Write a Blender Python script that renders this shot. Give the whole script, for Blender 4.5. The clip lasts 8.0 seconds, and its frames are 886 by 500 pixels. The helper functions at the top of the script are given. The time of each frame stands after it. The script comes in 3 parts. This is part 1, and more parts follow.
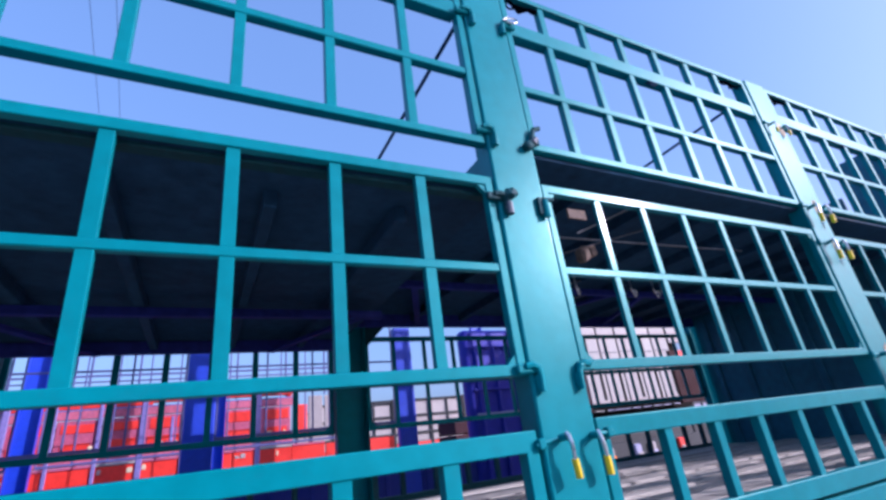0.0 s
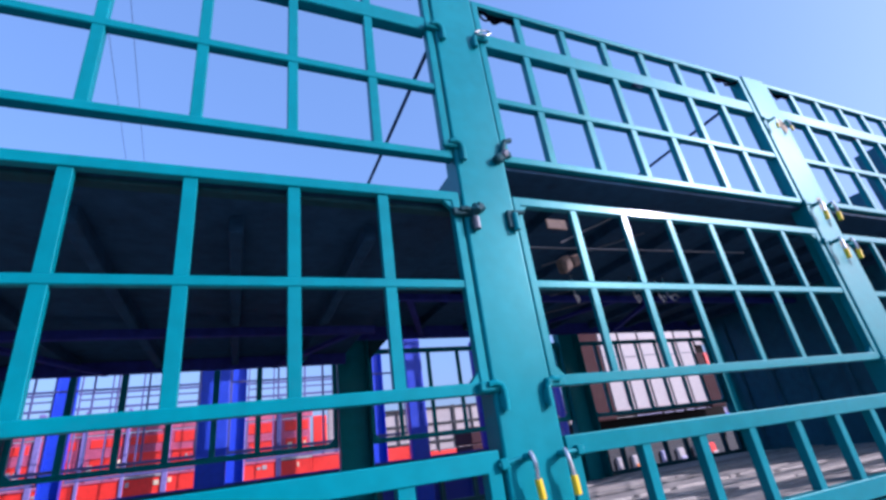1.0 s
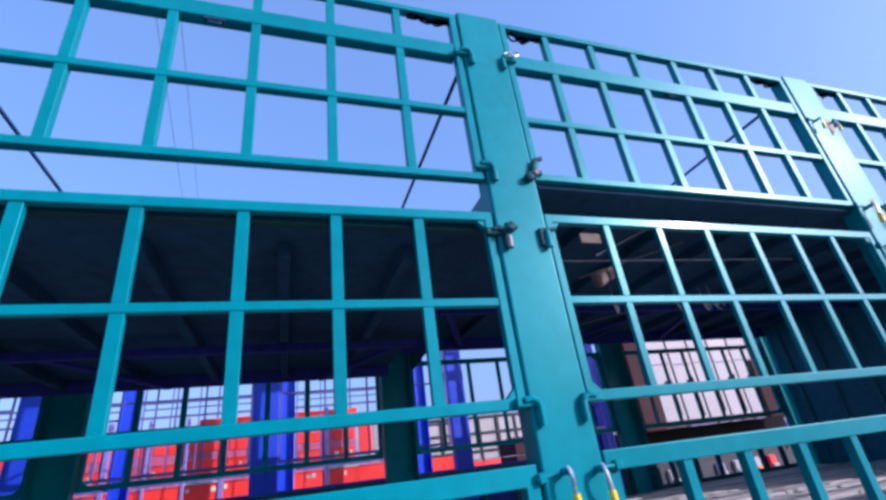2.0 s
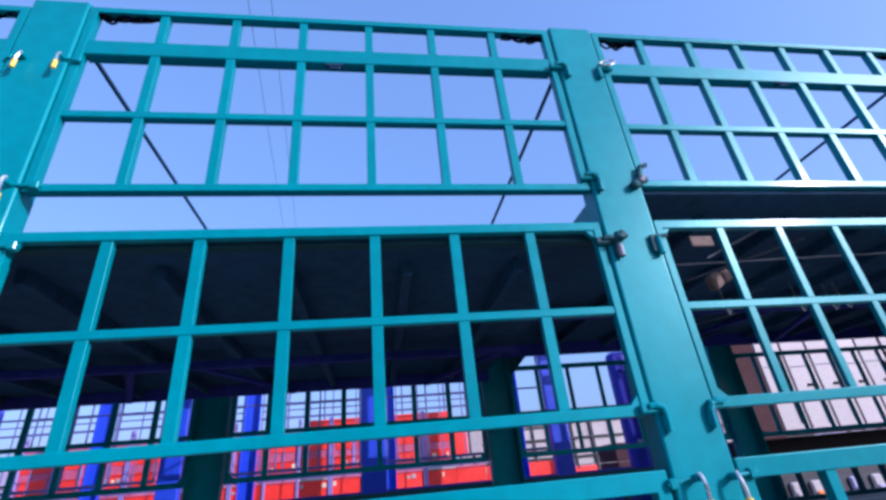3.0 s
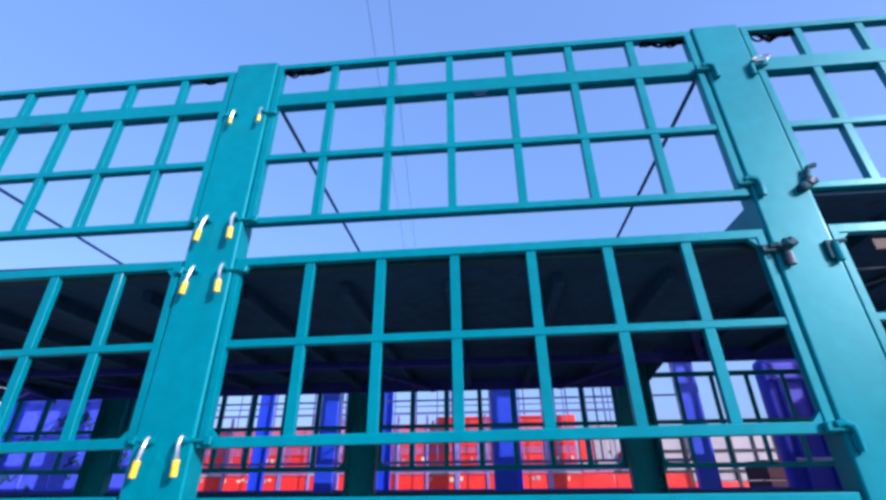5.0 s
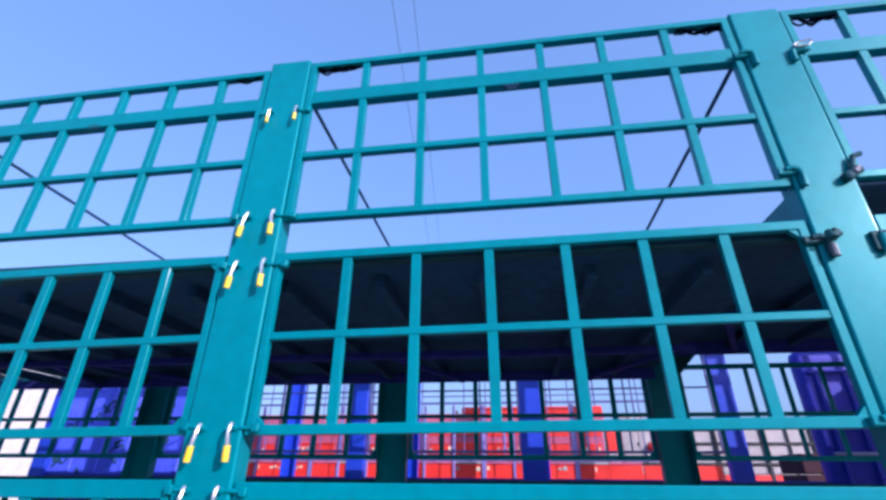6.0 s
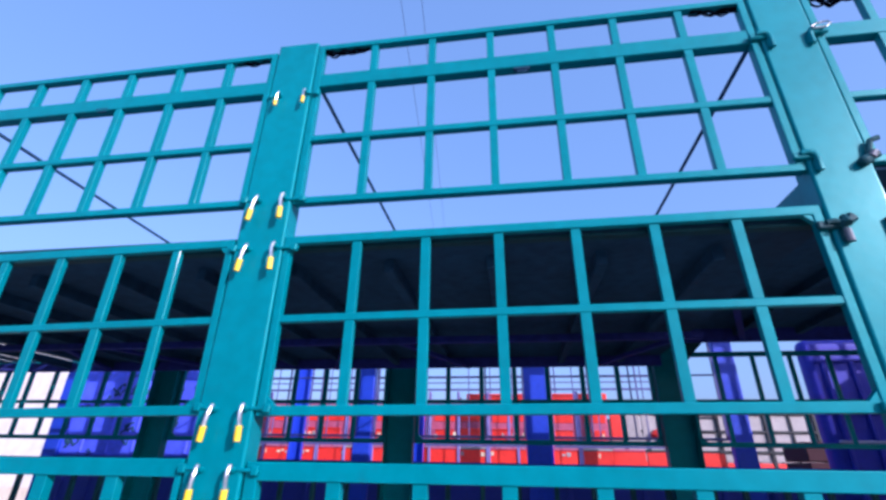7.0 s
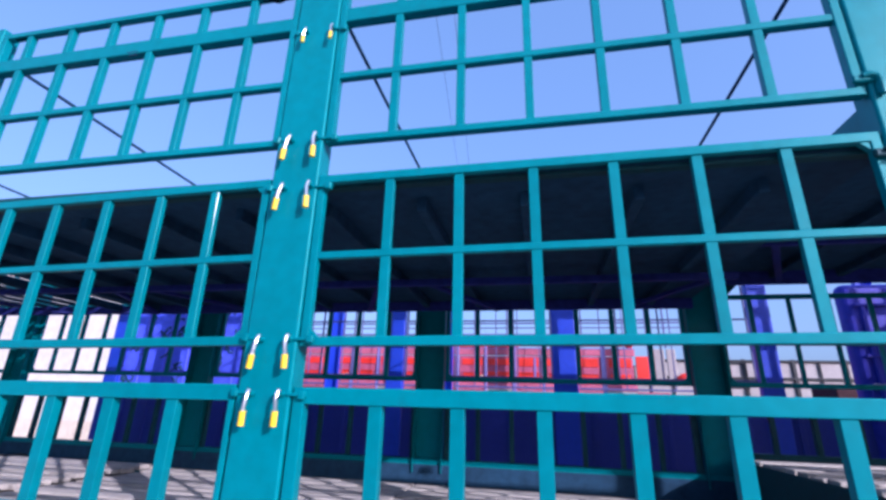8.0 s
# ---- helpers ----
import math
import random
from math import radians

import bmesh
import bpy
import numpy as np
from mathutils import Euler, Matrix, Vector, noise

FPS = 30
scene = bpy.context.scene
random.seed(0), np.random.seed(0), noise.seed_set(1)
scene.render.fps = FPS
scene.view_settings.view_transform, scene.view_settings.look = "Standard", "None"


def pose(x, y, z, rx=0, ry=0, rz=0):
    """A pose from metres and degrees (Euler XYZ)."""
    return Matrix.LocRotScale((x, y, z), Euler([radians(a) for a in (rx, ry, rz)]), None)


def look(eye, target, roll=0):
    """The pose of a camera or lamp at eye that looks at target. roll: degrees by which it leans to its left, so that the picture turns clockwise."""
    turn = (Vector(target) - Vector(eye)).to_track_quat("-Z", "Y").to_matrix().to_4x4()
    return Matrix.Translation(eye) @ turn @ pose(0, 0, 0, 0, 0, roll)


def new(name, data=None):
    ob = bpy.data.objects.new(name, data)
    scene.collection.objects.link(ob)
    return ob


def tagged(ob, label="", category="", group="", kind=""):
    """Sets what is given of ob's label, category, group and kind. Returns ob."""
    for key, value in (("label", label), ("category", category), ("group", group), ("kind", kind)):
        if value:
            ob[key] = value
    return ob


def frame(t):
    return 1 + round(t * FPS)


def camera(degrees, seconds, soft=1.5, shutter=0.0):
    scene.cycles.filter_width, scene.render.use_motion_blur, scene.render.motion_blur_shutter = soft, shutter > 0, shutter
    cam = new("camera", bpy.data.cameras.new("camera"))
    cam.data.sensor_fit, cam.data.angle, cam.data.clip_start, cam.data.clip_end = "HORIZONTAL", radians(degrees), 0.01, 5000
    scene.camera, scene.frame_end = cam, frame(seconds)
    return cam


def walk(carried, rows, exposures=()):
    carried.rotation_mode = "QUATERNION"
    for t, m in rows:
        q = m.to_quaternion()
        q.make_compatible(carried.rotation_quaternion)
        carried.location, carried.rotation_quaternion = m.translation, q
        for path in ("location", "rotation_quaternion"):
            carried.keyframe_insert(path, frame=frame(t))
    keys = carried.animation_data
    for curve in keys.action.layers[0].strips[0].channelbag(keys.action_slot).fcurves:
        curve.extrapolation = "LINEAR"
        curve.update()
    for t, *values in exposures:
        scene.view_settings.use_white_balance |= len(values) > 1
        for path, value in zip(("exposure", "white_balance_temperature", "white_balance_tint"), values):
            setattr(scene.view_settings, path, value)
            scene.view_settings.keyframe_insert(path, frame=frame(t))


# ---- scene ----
cam = camera(87.3, 8.0, soft=2.9)
PATH = [
    (0, (0.0, 0.009, 1.65), (0.879, 1.631, 2.421), -7.1),
    (0.5, (0.175, -0.06, 1.658), (0.991, 1.587, 2.446), -7.3),
    (1, (0.209, -0.1, 1.665), (0.988, 1.556, 2.471), -7.8),
    (2.3, (0.184, -0.209, 1.684), (0.743, 1.504, 2.552), -7.0),
    (2.5, (0.154, -0.219, 1.689), (0.666, 1.505, 2.564), -6.8),
    (3, (0.023, -0.287, 1.679), (0.319, 1.474, 2.58), -5.4),
    (3.5, (-0.121, -0.359, 1.673), (0.011, 1.409, 2.598), -4.3),
    (4, (-0.16, -0.409, 1.68), (-0.181, 1.359, 2.615), -2.4),
    (4.5, (-0.171, -0.423, 1.677), (-0.251, 1.343, 2.612), -1.3),
    (5, (-0.191, -0.452, 1.674), (-0.349, 1.317, 2.595), -0.4),
    (6.5, (-0.258, -0.496, 1.666), (-0.529, 1.284, 2.536), 0.8),
    (7, (-0.265, -0.482, 1.655), (-0.542, 1.311, 2.496), 1.1),
    (7.5, (-0.273, -0.477, 1.647), (-0.587, 1.345, 2.409), 1.3),
    (8, (-0.306, -0.469, 1.59), (-0.697, 1.384, 2.235), 1.8),
]
walk(cam, [(t, look(eye, target, roll)) for t, eye, target, roll in PATH], [(0.0, 0.78, 5460, 36), (1.0, 0.78, 5460, 36), (3.2, 0.77, 5380, 36), (5.0, 0.81, 5420, 36), (8.0, 0.8, 5440, 36)])

# ---------------------------------------------------------------- world and light
SUN = Vector((0.711, -0.585, 0.380)).normalized()
world = bpy.data.worlds.new("sky")
scene.world = world
world.use_nodes = True
wn = world.node_tree.nodes
wn.clear()
w_out = wn.new("ShaderNodeOutputWorld")
w_bg = wn.new("ShaderNodeBackground")
w_sky = wn.new("ShaderNodeTexSky")
w_sky.sky_type = "NISHITA"
w_sky.sun_disc = False
w_sky.sun_elevation = math.asin(SUN.z)
w_sky.sun_rotation = math.atan2(SUN.x, SUN.y)
w_sky.air_density, w_sky.dust_density, w_sky.ozone_density = 1.35, 4.2, 4.5
w_bg.inputs["Strength"].default_value = 0.142
w_haze = wn.new("ShaderNodeMix")        # thin even haze over the clear sky
w_haze.data_type = "RGBA"
w_haze.inputs["Factor"].default_value = 0.4
w_haze.inputs["B"].default_value = (1.32, 2.52, 3.85, 1)
world.node_tree.links.new(w_sky.outputs[0], w_haze.inputs["A"])
world.node_tree.links.new(w_haze.outputs["Result"], w_bg.inputs[0])
world.node_tree.links.new(w_bg.outputs[0], w_out.inputs[0])

sun_data = bpy.data.lights.new("sun", "SUN")
sun_data.energy, sun_data.angle, sun_data.color = 2.9, radians(0.55), (1.0, 0.95, 0.86)
sun = new("sun", sun_data)
sun.matrix_world = look(SUN * 60, (0, 0, 0))


# ---------------------------------------------------------------- materials
def material(name, colour, rough=0.5, metal=0.0, vary=0.12, grain=6.0, bump=0.0, bump_scale=60.0, dirt=0.0,
             dirt_colour=(0.12, 0.09, 0.06), coat=0.0, spec_tint=(1, 1, 1), coat_rough=0.1, rough_vary=0.1, spec=0.5, shift=0.08, stretch=(1, 1, 1)):
    m = bpy.data.materials.new(name)
    m.use_nodes = True
    nt = m.node_tree
    n, link = nt.nodes, nt.links.new
    b = n["Principled BSDF"]
    b.inputs["Metallic"].default_value = metal
    b.inputs["Specular IOR Level"].default_value = spec
    b.inputs["Coat Weight"].default_value = coat
    b.inputs["Coat Roughness"].default_value = coat_rough
    b.inputs["Specular Tint"].default_value = (*spec_tint, 1)
    geo = n.new("ShaderNodeNewGeometry")
    mp = n.new("ShaderNodeMapping")
    mp.inputs["Scale"].default_value = stretch
    link(geo.outputs["Position"], mp.inputs["Vector"])
    big, fine = n.new("ShaderNodeTexNoise"), n.new("ShaderNodeTexNoise")
    big.inputs["Scale"].default_value, big.inputs["Detail"].default_value = grain * 0.25, 4
    fine.inputs["Scale"].default_value, fine.inputs["Detail"].default_value = grain * 4, 6
    link(mp.outputs[0], big.inputs["Vector"])
    link(mp.outputs[0], fine.inputs["Vector"])
    mix = n.new("ShaderNodeMath")
    mix.operation = "ADD"
    link(big.outputs["Fac"], mix.inputs[0])
    link(fine.outputs["Fac"], mix.inputs[1])
    hsv = n.new("ShaderNodeHueSaturation")
    hsv.inputs["Color"].default_value = (*colour, 1)
    ramp = n.new("ShaderNodeMapRange")
    ramp.inputs["From Min"].default_value, ramp.inputs["From Max"].default_value = 0.7, 1.3
    ramp.inputs["To Min"].default_value, ramp.inputs["To Max"].default_value = 1 - vary, 1 + vary
    link(mix.outputs[0], ramp.inputs["Value"])
    info = n.new("ShaderNodeObjectInfo")
    per = n.new("ShaderNodeMapRange")
    per.inputs["To Min"].default_value, per.inputs["To Max"].default_value = 1 - shift, 1 + shift
    link(info.outputs["Random"], per.inputs["Value"])
    mul = n.new("ShaderNodeMath")
    mul.operation = "MULTIPLY"
    link(ramp.outputs[0], mul.inputs[0])
    link(per.outputs[0], mul.inputs[1])
    link(mul.outputs[0], hsv.inputs["Value"])
    colour_out = hsv.outputs["Color"]
    if dirt:
        spots = n.new("ShaderNodeTexNoise")
        spots.inputs["Scale"].default_value, spots.inputs["Detail"].default_value, spots.inputs["Roughness"].default_value = 9.0, 8, 0.75
        link(geo.outputs["Position"], spots.inputs["Vector"])
        cut = n.new("ShaderNodeMapRange")
        cut.inputs["From Min"].default_value, cut.inputs["From Max"].default_value = 0.56, 0.72
        cut.inputs["To Max"].default_value = dirt
        link(spots.outputs["Fac"], cut.inputs["Value"])
        blend = n.new("ShaderNodeMix")
        blend.data_type = "RGBA"
        link(cut.outputs[0], blend.inputs["Factor"])
        link(colour_out, blend.inputs["A"])
        blend.inputs["B"].default_value = (*dirt_colour, 1)
        colour_out = blend.outputs["Result"]
    link(colour_out, b.inputs["Base Color"])
    rr = n.new("ShaderNodeMapRange")
    rr.inputs["From Min"].default_value, rr.inputs["From Max"].default_value = 0.3, 0.7
    rr.inputs["To Min"].default_value, rr.inputs["To Max"].default_value = max(0.02, rough - rough_vary), min(1, rough + rough_vary)
    link(big.outputs["Fac"], rr.inputs["Value"])
    link(rr.outputs[0], b.inputs["Roughness"])
    if bump:
        bn = n.new("ShaderNodeTexNoise")
        bn.inputs["Scale"].default_value, bn.inputs["Detail"].default_value = bump_scale, 4
        link(mp.outputs[0], bn.inputs["Vector"])
        bp = n.new("ShaderNodeBump")
        bp.inputs["Strength"].default_value, bp.inputs["Distance"].default_value = bump, 0.01
        link(bn.outputs["Fac"], bp.inputs["Height"])
        link(bp.outputs[0], b.inputs["Normal"])
    return m


TEAL = material("teal_paint", (0.0, 0.191, 0.219), 0.42, spec=0.25, spec_tint=(0.2, 1.0, 0.88), vary=0.12, grain=4, bump=0.06, bump_scale=22, dirt=0.3, dirt_colour=(0.012, 0.14, 0.18),
                coat=0.1, coat_rough=0.14, shift=0.05)
BLUE = material("blue_paint", (0.022, 0.06, 0.52), 0.4, vary=0.12, grain=5, bump=0.05, bump_scale=20, dirt=0.3, dirt_colour=(0.05, 0.06, 0.2))
RED = material("red_paint", (0.8, 0.038, 0.02), 0.42, vary=0.12, grain=4, dirt=0.3, dirt_colour=(0.35, 0.03, 0.03))
MAROON = material("maroon_paint", (0.048, 0.019, 0.019), 0.8, spec=0.15, vary=0.15, dirt=0.3)
WHITE = material("white_paint", (0.37, 0.33, 0.31), 0.6, vary=0.12, dirt=0.5, dirt_colour=(0.34, 0.29, 0.26))
GREY = material("grey_paint", (0.33, 0.31, 0.44), 0.5, vary=0.1)
DARK = material("dark_steel", (0.025, 0.027, 0.03), 0.5, metal=0.3, vary=0.2, bump=0.1)
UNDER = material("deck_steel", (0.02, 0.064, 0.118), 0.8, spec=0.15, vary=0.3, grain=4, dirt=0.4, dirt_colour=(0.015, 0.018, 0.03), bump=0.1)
ZINC = material("zinc_plated_steel", (0.72, 0.72, 0.72), 0.32, metal=0.9, vary=0.1)
YELLOW = material("yellow_rubber", (0.85, 0.58, 0.0), 0.5, vary=0.06)
PLANK = material("weathered_plank", (0.46, 0.42, 0.365), 0.8, vary=0.38, grain=9, bump=0.3, bump_scale=25, dirt=0.7, dirt_colour=(0.16, 0.13, 0.1),
                 stretch=(0.2, 3, 3), shift=0.15)
ROPE = material("black_rope", (0.002, 0.003, 0.006), 0.95, spec=0.0, bump=0.4, bump_scale=200)
GROUND = material("yard_concrete", (0.25, 0.235, 0.205), 0.9, vary=0.2, grain=1.2, bump=0.2, bump_scale=30, dirt=0.4, dirt_colour=(0.17, 0.155, 0.13))
PLASTER = material("white_plaster", (0.66, 0.62, 0.55), 0.85, vary=0.12, grain=1.0, bump=0.1, dirt=0.2, dirt_colour=(0.6, 0.52, 0.45))
HEDGE_WALL = material("grey_render", (0.3, 0.32, 0.25), 0.9, vary=0.15, grain=1.0, bump=0.1)
TEAL_DARK = material("dark_shaded_teal_paint", (0.006, 0.06, 0.07), 0.6, spec=0.2, vary=0.2, dirt=0.5, dirt_colour=(0.015, 0.017, 0.02), bump=0.1)
TAN = material("tan_plaster", (0.66, 0.55, 0.42), 0.9, vary=0.15, grain=1.5, bump=0.15, dirt=0.4, dirt_colour=(0.3, 0.25, 0.2))
WALL_TEAL = material("bulkhead_teal_paint", (0.016, 0.14, 0.2), 0.5, spec=0.3, vary=0.2, grain=3, dirt=0.4, dirt_colour=(0.02, 0.06, 0.08), bump=0.08)
BLUE_SHADED = material("shaded_blue_paint", (0.02, 0.03, 0.26), 0.5, vary=0.15, dirt=0.4, dirt_colour=(0.03, 0.04, 0.12), bump=0.05)
SLATE = material("slate_blue_paint", (0.09, 0.095, 0.24), 0.5, vary=0.15)
ROYAL = material("royal_blue_paint", (0.035, 0.035, 0.36), 0.5, spec=0.3, vary=0.2, grain=3, dirt=0.5, dirt_colour=(0.09, 0.03, 0.16), bump=0.08)
STEEL = material("worn_steel", (0.12, 0.13, 0.15), 0.55, metal=0.3, vary=0.3, dirt=0.5, dirt_colour=(0.03, 0.03, 0.034))
INDIGO = material("lit_indigo_paint", (0.026, 0.034, 0.2), 0.7, spec=0.2, vary=0.3, grain=4, dirt=0.3, dirt_colour=(0.02, 0.02, 0.05))
RUST_WASH = material("tan_rust_wash", (0.4, 0.3, 0.2), 0.85, vary=0.35, grain=18, dirt=0.7, dirt_colour=(0.16, 0.07, 0.03), bump=0.2)
RUSTY = material("rusty_brown_steel", (0.13, 0.085, 0.062), 0.8, vary=0.3, grain=10, dirt=0.5, dirt_colour=(0.1, 0.05, 0.03), bump=0.2)
SKY_BLUE = material("faded_blue_paint", (0.075, 0.105, 0.7), 0.5, vary=0.2, grain=4, dirt=0.4, dirt_colour=(0.03, 0.05, 0.4), bump=0.15, bump_scale=8)
FADED_RED = material("faded_red_paint", (0.5, 0.11, 0.17), 0.6, vary=0.25, grain=6, dirt=0.5, dirt_colour=(0.3, 0.2, 0.42))
PINK = material("bleached_pink_paint", (0.47, 0.085, 0.15), 0.6, vary=0.25, grain=6, dirt=0.5, dirt_colour=(0.32, 0.24, 0.45))
LAVENDER = material("lavender_grey_paint", (0.22, 0.18, 0.42), 0.5, vary=0.2, dirt=0.3, dirt_colour=(0.3, 0.1, 0.2))
CREAM = material("cream_paint", (0.75, 0.62, 0.4), 0.6, vary=0.1)
BROWN = material("brown_wood", (0.065, 0.03, 0.034), 0.85, spec=0.15, vary=0.25, grain=8, bump=0.2, stretch=(0.3, 3, 3))
BLACK_SHADE = material("black_shade_steel", (0.014, 0.011, 0.01), 0.9, spec=0.1, vary=0.3, bump=0.1)
RUBBER = material("tyre_rubber", (0.02, 0.02, 0.02), 0.85, bump=0.2)
ORANGE = material("orange_plastic", (0.8, 0.2, 0.02), 0.5)


# ---------------------------------------------------------------- mesh helpers
PLACE = {}      # world place of every thing and part
CACHE = {}


def thing(name, place, label, category, group="", kind=""):
    ob = new(name)
    ob.location = place
    PLACE[ob] = Vector(place)
    return tagged(ob, label, category, group, kind)


def hang(ob, place, parent):
    """Put ob at a world place under its parent."""
    ob.parent = parent
    ob.location = Vector(place) - PLACE[parent]
    PLACE[ob] = Vector(place)
    return ob


def finish(bm, name, mat):
    bmesh.ops.recalc_face_normals(bm, faces=bm.faces)
    me = bpy.data.meshes.new(name)
    bm.to_mesh(me)
    bm.free()
    me.materials.append(mat)
    return me


def part(name, bm, mat, parent, place, label=""):
    me = bm if isinstance(bm, bpy.types.Mesh) else finish(bm, name, mat)
    ob = hang(new(name, me), place, parent)
    return tagged(ob, label) if label else ob


def add_box(bm, c, s, bev=0.003, rot=None, segs=1):
    """A bevelled box of size s round c."""
    got = bmesh.ops.create_cube(bm, size=1.0)["verts"]
    m = Matrix.Translation(c) @ (rot.to_4x4() if rot else Matrix()) @ Matrix.Diagonal((*s, 1))
    bmesh.ops.transform(bm, matrix=m, verts=got)
    if bev:
        edges = list({e for v in got for e in v.link_edges})
        bmesh.ops.bevel(bm, geom=edges, offset=min(bev, min(s) * 0.4), segments=segs, affect="EDGES", profile=0.5)


def add_rod(bm, a, b, r, sides=8):
    a, b = Vector(a), Vector(b)
    way = b - a
    m = Matrix.Translation((a + b) / 2) @ way.to_track_quat("Z", "Y").to_matrix().to_4x4()
    bmesh.ops.create_cone(bm, cap_ends=True, segments=sides, radius1=r, radius2=r, depth=way.length, matrix=m)


def add_tube(bm, pts, r, sides=6):
    """A bent round bar along pts."""
    pts = [Vector(p) for p in pts]
    rings = []
    side = Vector((0.31, 0.77, 0.55))
    for i, p in enumerate(pts):
        way = (pts[min(i + 1, len(pts) - 1)] - pts[max(i - 1, 0)]).normalized()
        u = way.cross(side).normalized()
        v = way.cross(u)
        rings.append([bm.verts.new(p + r * (math.cos(k * 2 * math.pi / sides) * u + math.sin(k * 2 * math.pi / sides) * v)) for k in range(sides)])
    for one, two in zip(rings, rings[1:]):
        for k in range(sides):
            bm.faces.new((one[k], one[(k + 1) % sides], two[(k + 1) % sides], two[k]))
    bm.faces.new(rings[0][::-1])
    bm.faces.new(rings[-1])


def box_mesh(s, bev, mat):
    key = (tuple(round(v, 4) for v in s), bev, mat.name)
    if key not in CACHE:
        bm = bmesh.new()
        add_box(bm, (0, 0, 0), s, bev)
        CACHE[key] = finish(bm, "bar", mat)
    return CACHE[key]


def bar(name, c, s, mat, parent, bev=0.003, label=""):
    """A bevelled bar of its own round the world place c."""
    return part(name, box_mesh(s, bev, mat), mat, parent, c, label)


# ---------------------------------------------------------------- ground and the plain walls that close the yard
def slab(name, c, s, mat, label, category):
    bm = bmesh.new()
    add_box(bm, (0, 0, 0), s, 0)
    ob = new(name, finish(bm, name, mat))
    ob.location = c
    PLACE[ob] = Vector(c)
    return tagged(ob, label, category, kind="structure")


slab("ground", (0, 0, -0.25), (900, 900, 0.5), GROUND, "worn pale grey concrete yard with dust stains", "ground")
slab("wall_south", (0, -15, 2.2), (90, 0.3, 4.4), HEDGE_WALL, "plain grey-green rendered yard wall", "wall")


# ---------------------------------------------------------------- the teal stake trailer
Y0, Y1 = 1.37, 4.06             # outer faces of its two sides
DECK = 0.94                     # top of the lower floor
POSTS = [-8.73, -6.295, -3.86, -1.438, 1.137, 3.585, 5.78]       # near side
FAR_POSTS = [-8.9, -6.28, -3.84, -1.335, 1.12, 3.47, 5.78]
POST_W = 0.245
CELL = 0.3255
trailer = thing("stake_trailer", (-1.7, 2.715, 0), "glossy teal steel stake trailer with two decks and barred side cages", "trailer")


def side_sign(y):
    """Which way is inward from a side."""
    return 1 if y == Y0 else -1


def post_mesh(width, height, depth, mat):
    """A folded channel post, open to the inside, with rounded folds."""
    key = ("post", width, height, mat.name)
    if key not in CACHE:
        r, t, h = 0.012, 0.006, width / 2
        outer = [(-h, depth)]
        outer += [(-h + r - r * math.cos(a), r - r * math.sin(a)) for a in [k * math.pi / 18 for k in range(10)]]
        outer += [(h - r + r * math.sin(a), r - r * math.cos(a)) for a in [k * math.pi / 18 for k in range(10)]]
        outer += [(h, depth)]
        inner = [(h - t, depth), (h - t, t), (-h + t, t), (-h + t, depth)]
        bm = bmesh.new()
        low = [bm.verts.new((x, y, -height / 2)) for x, y in outer + inner]
        face = bm.faces.new(low)
        top = bmesh.ops.extrude_face_region(bm, geom=[face])["geom"]
        bmesh.ops.translate(bm, vec=(0, 0, height), verts=[v for v in top if isinstance(v, bmesh.types.BMVert)])
        CACHE[key] = finish(bm, "side_post", mat)
    return CACHE[key]


sway = random.Random(17)        # bars are never set quite evenly


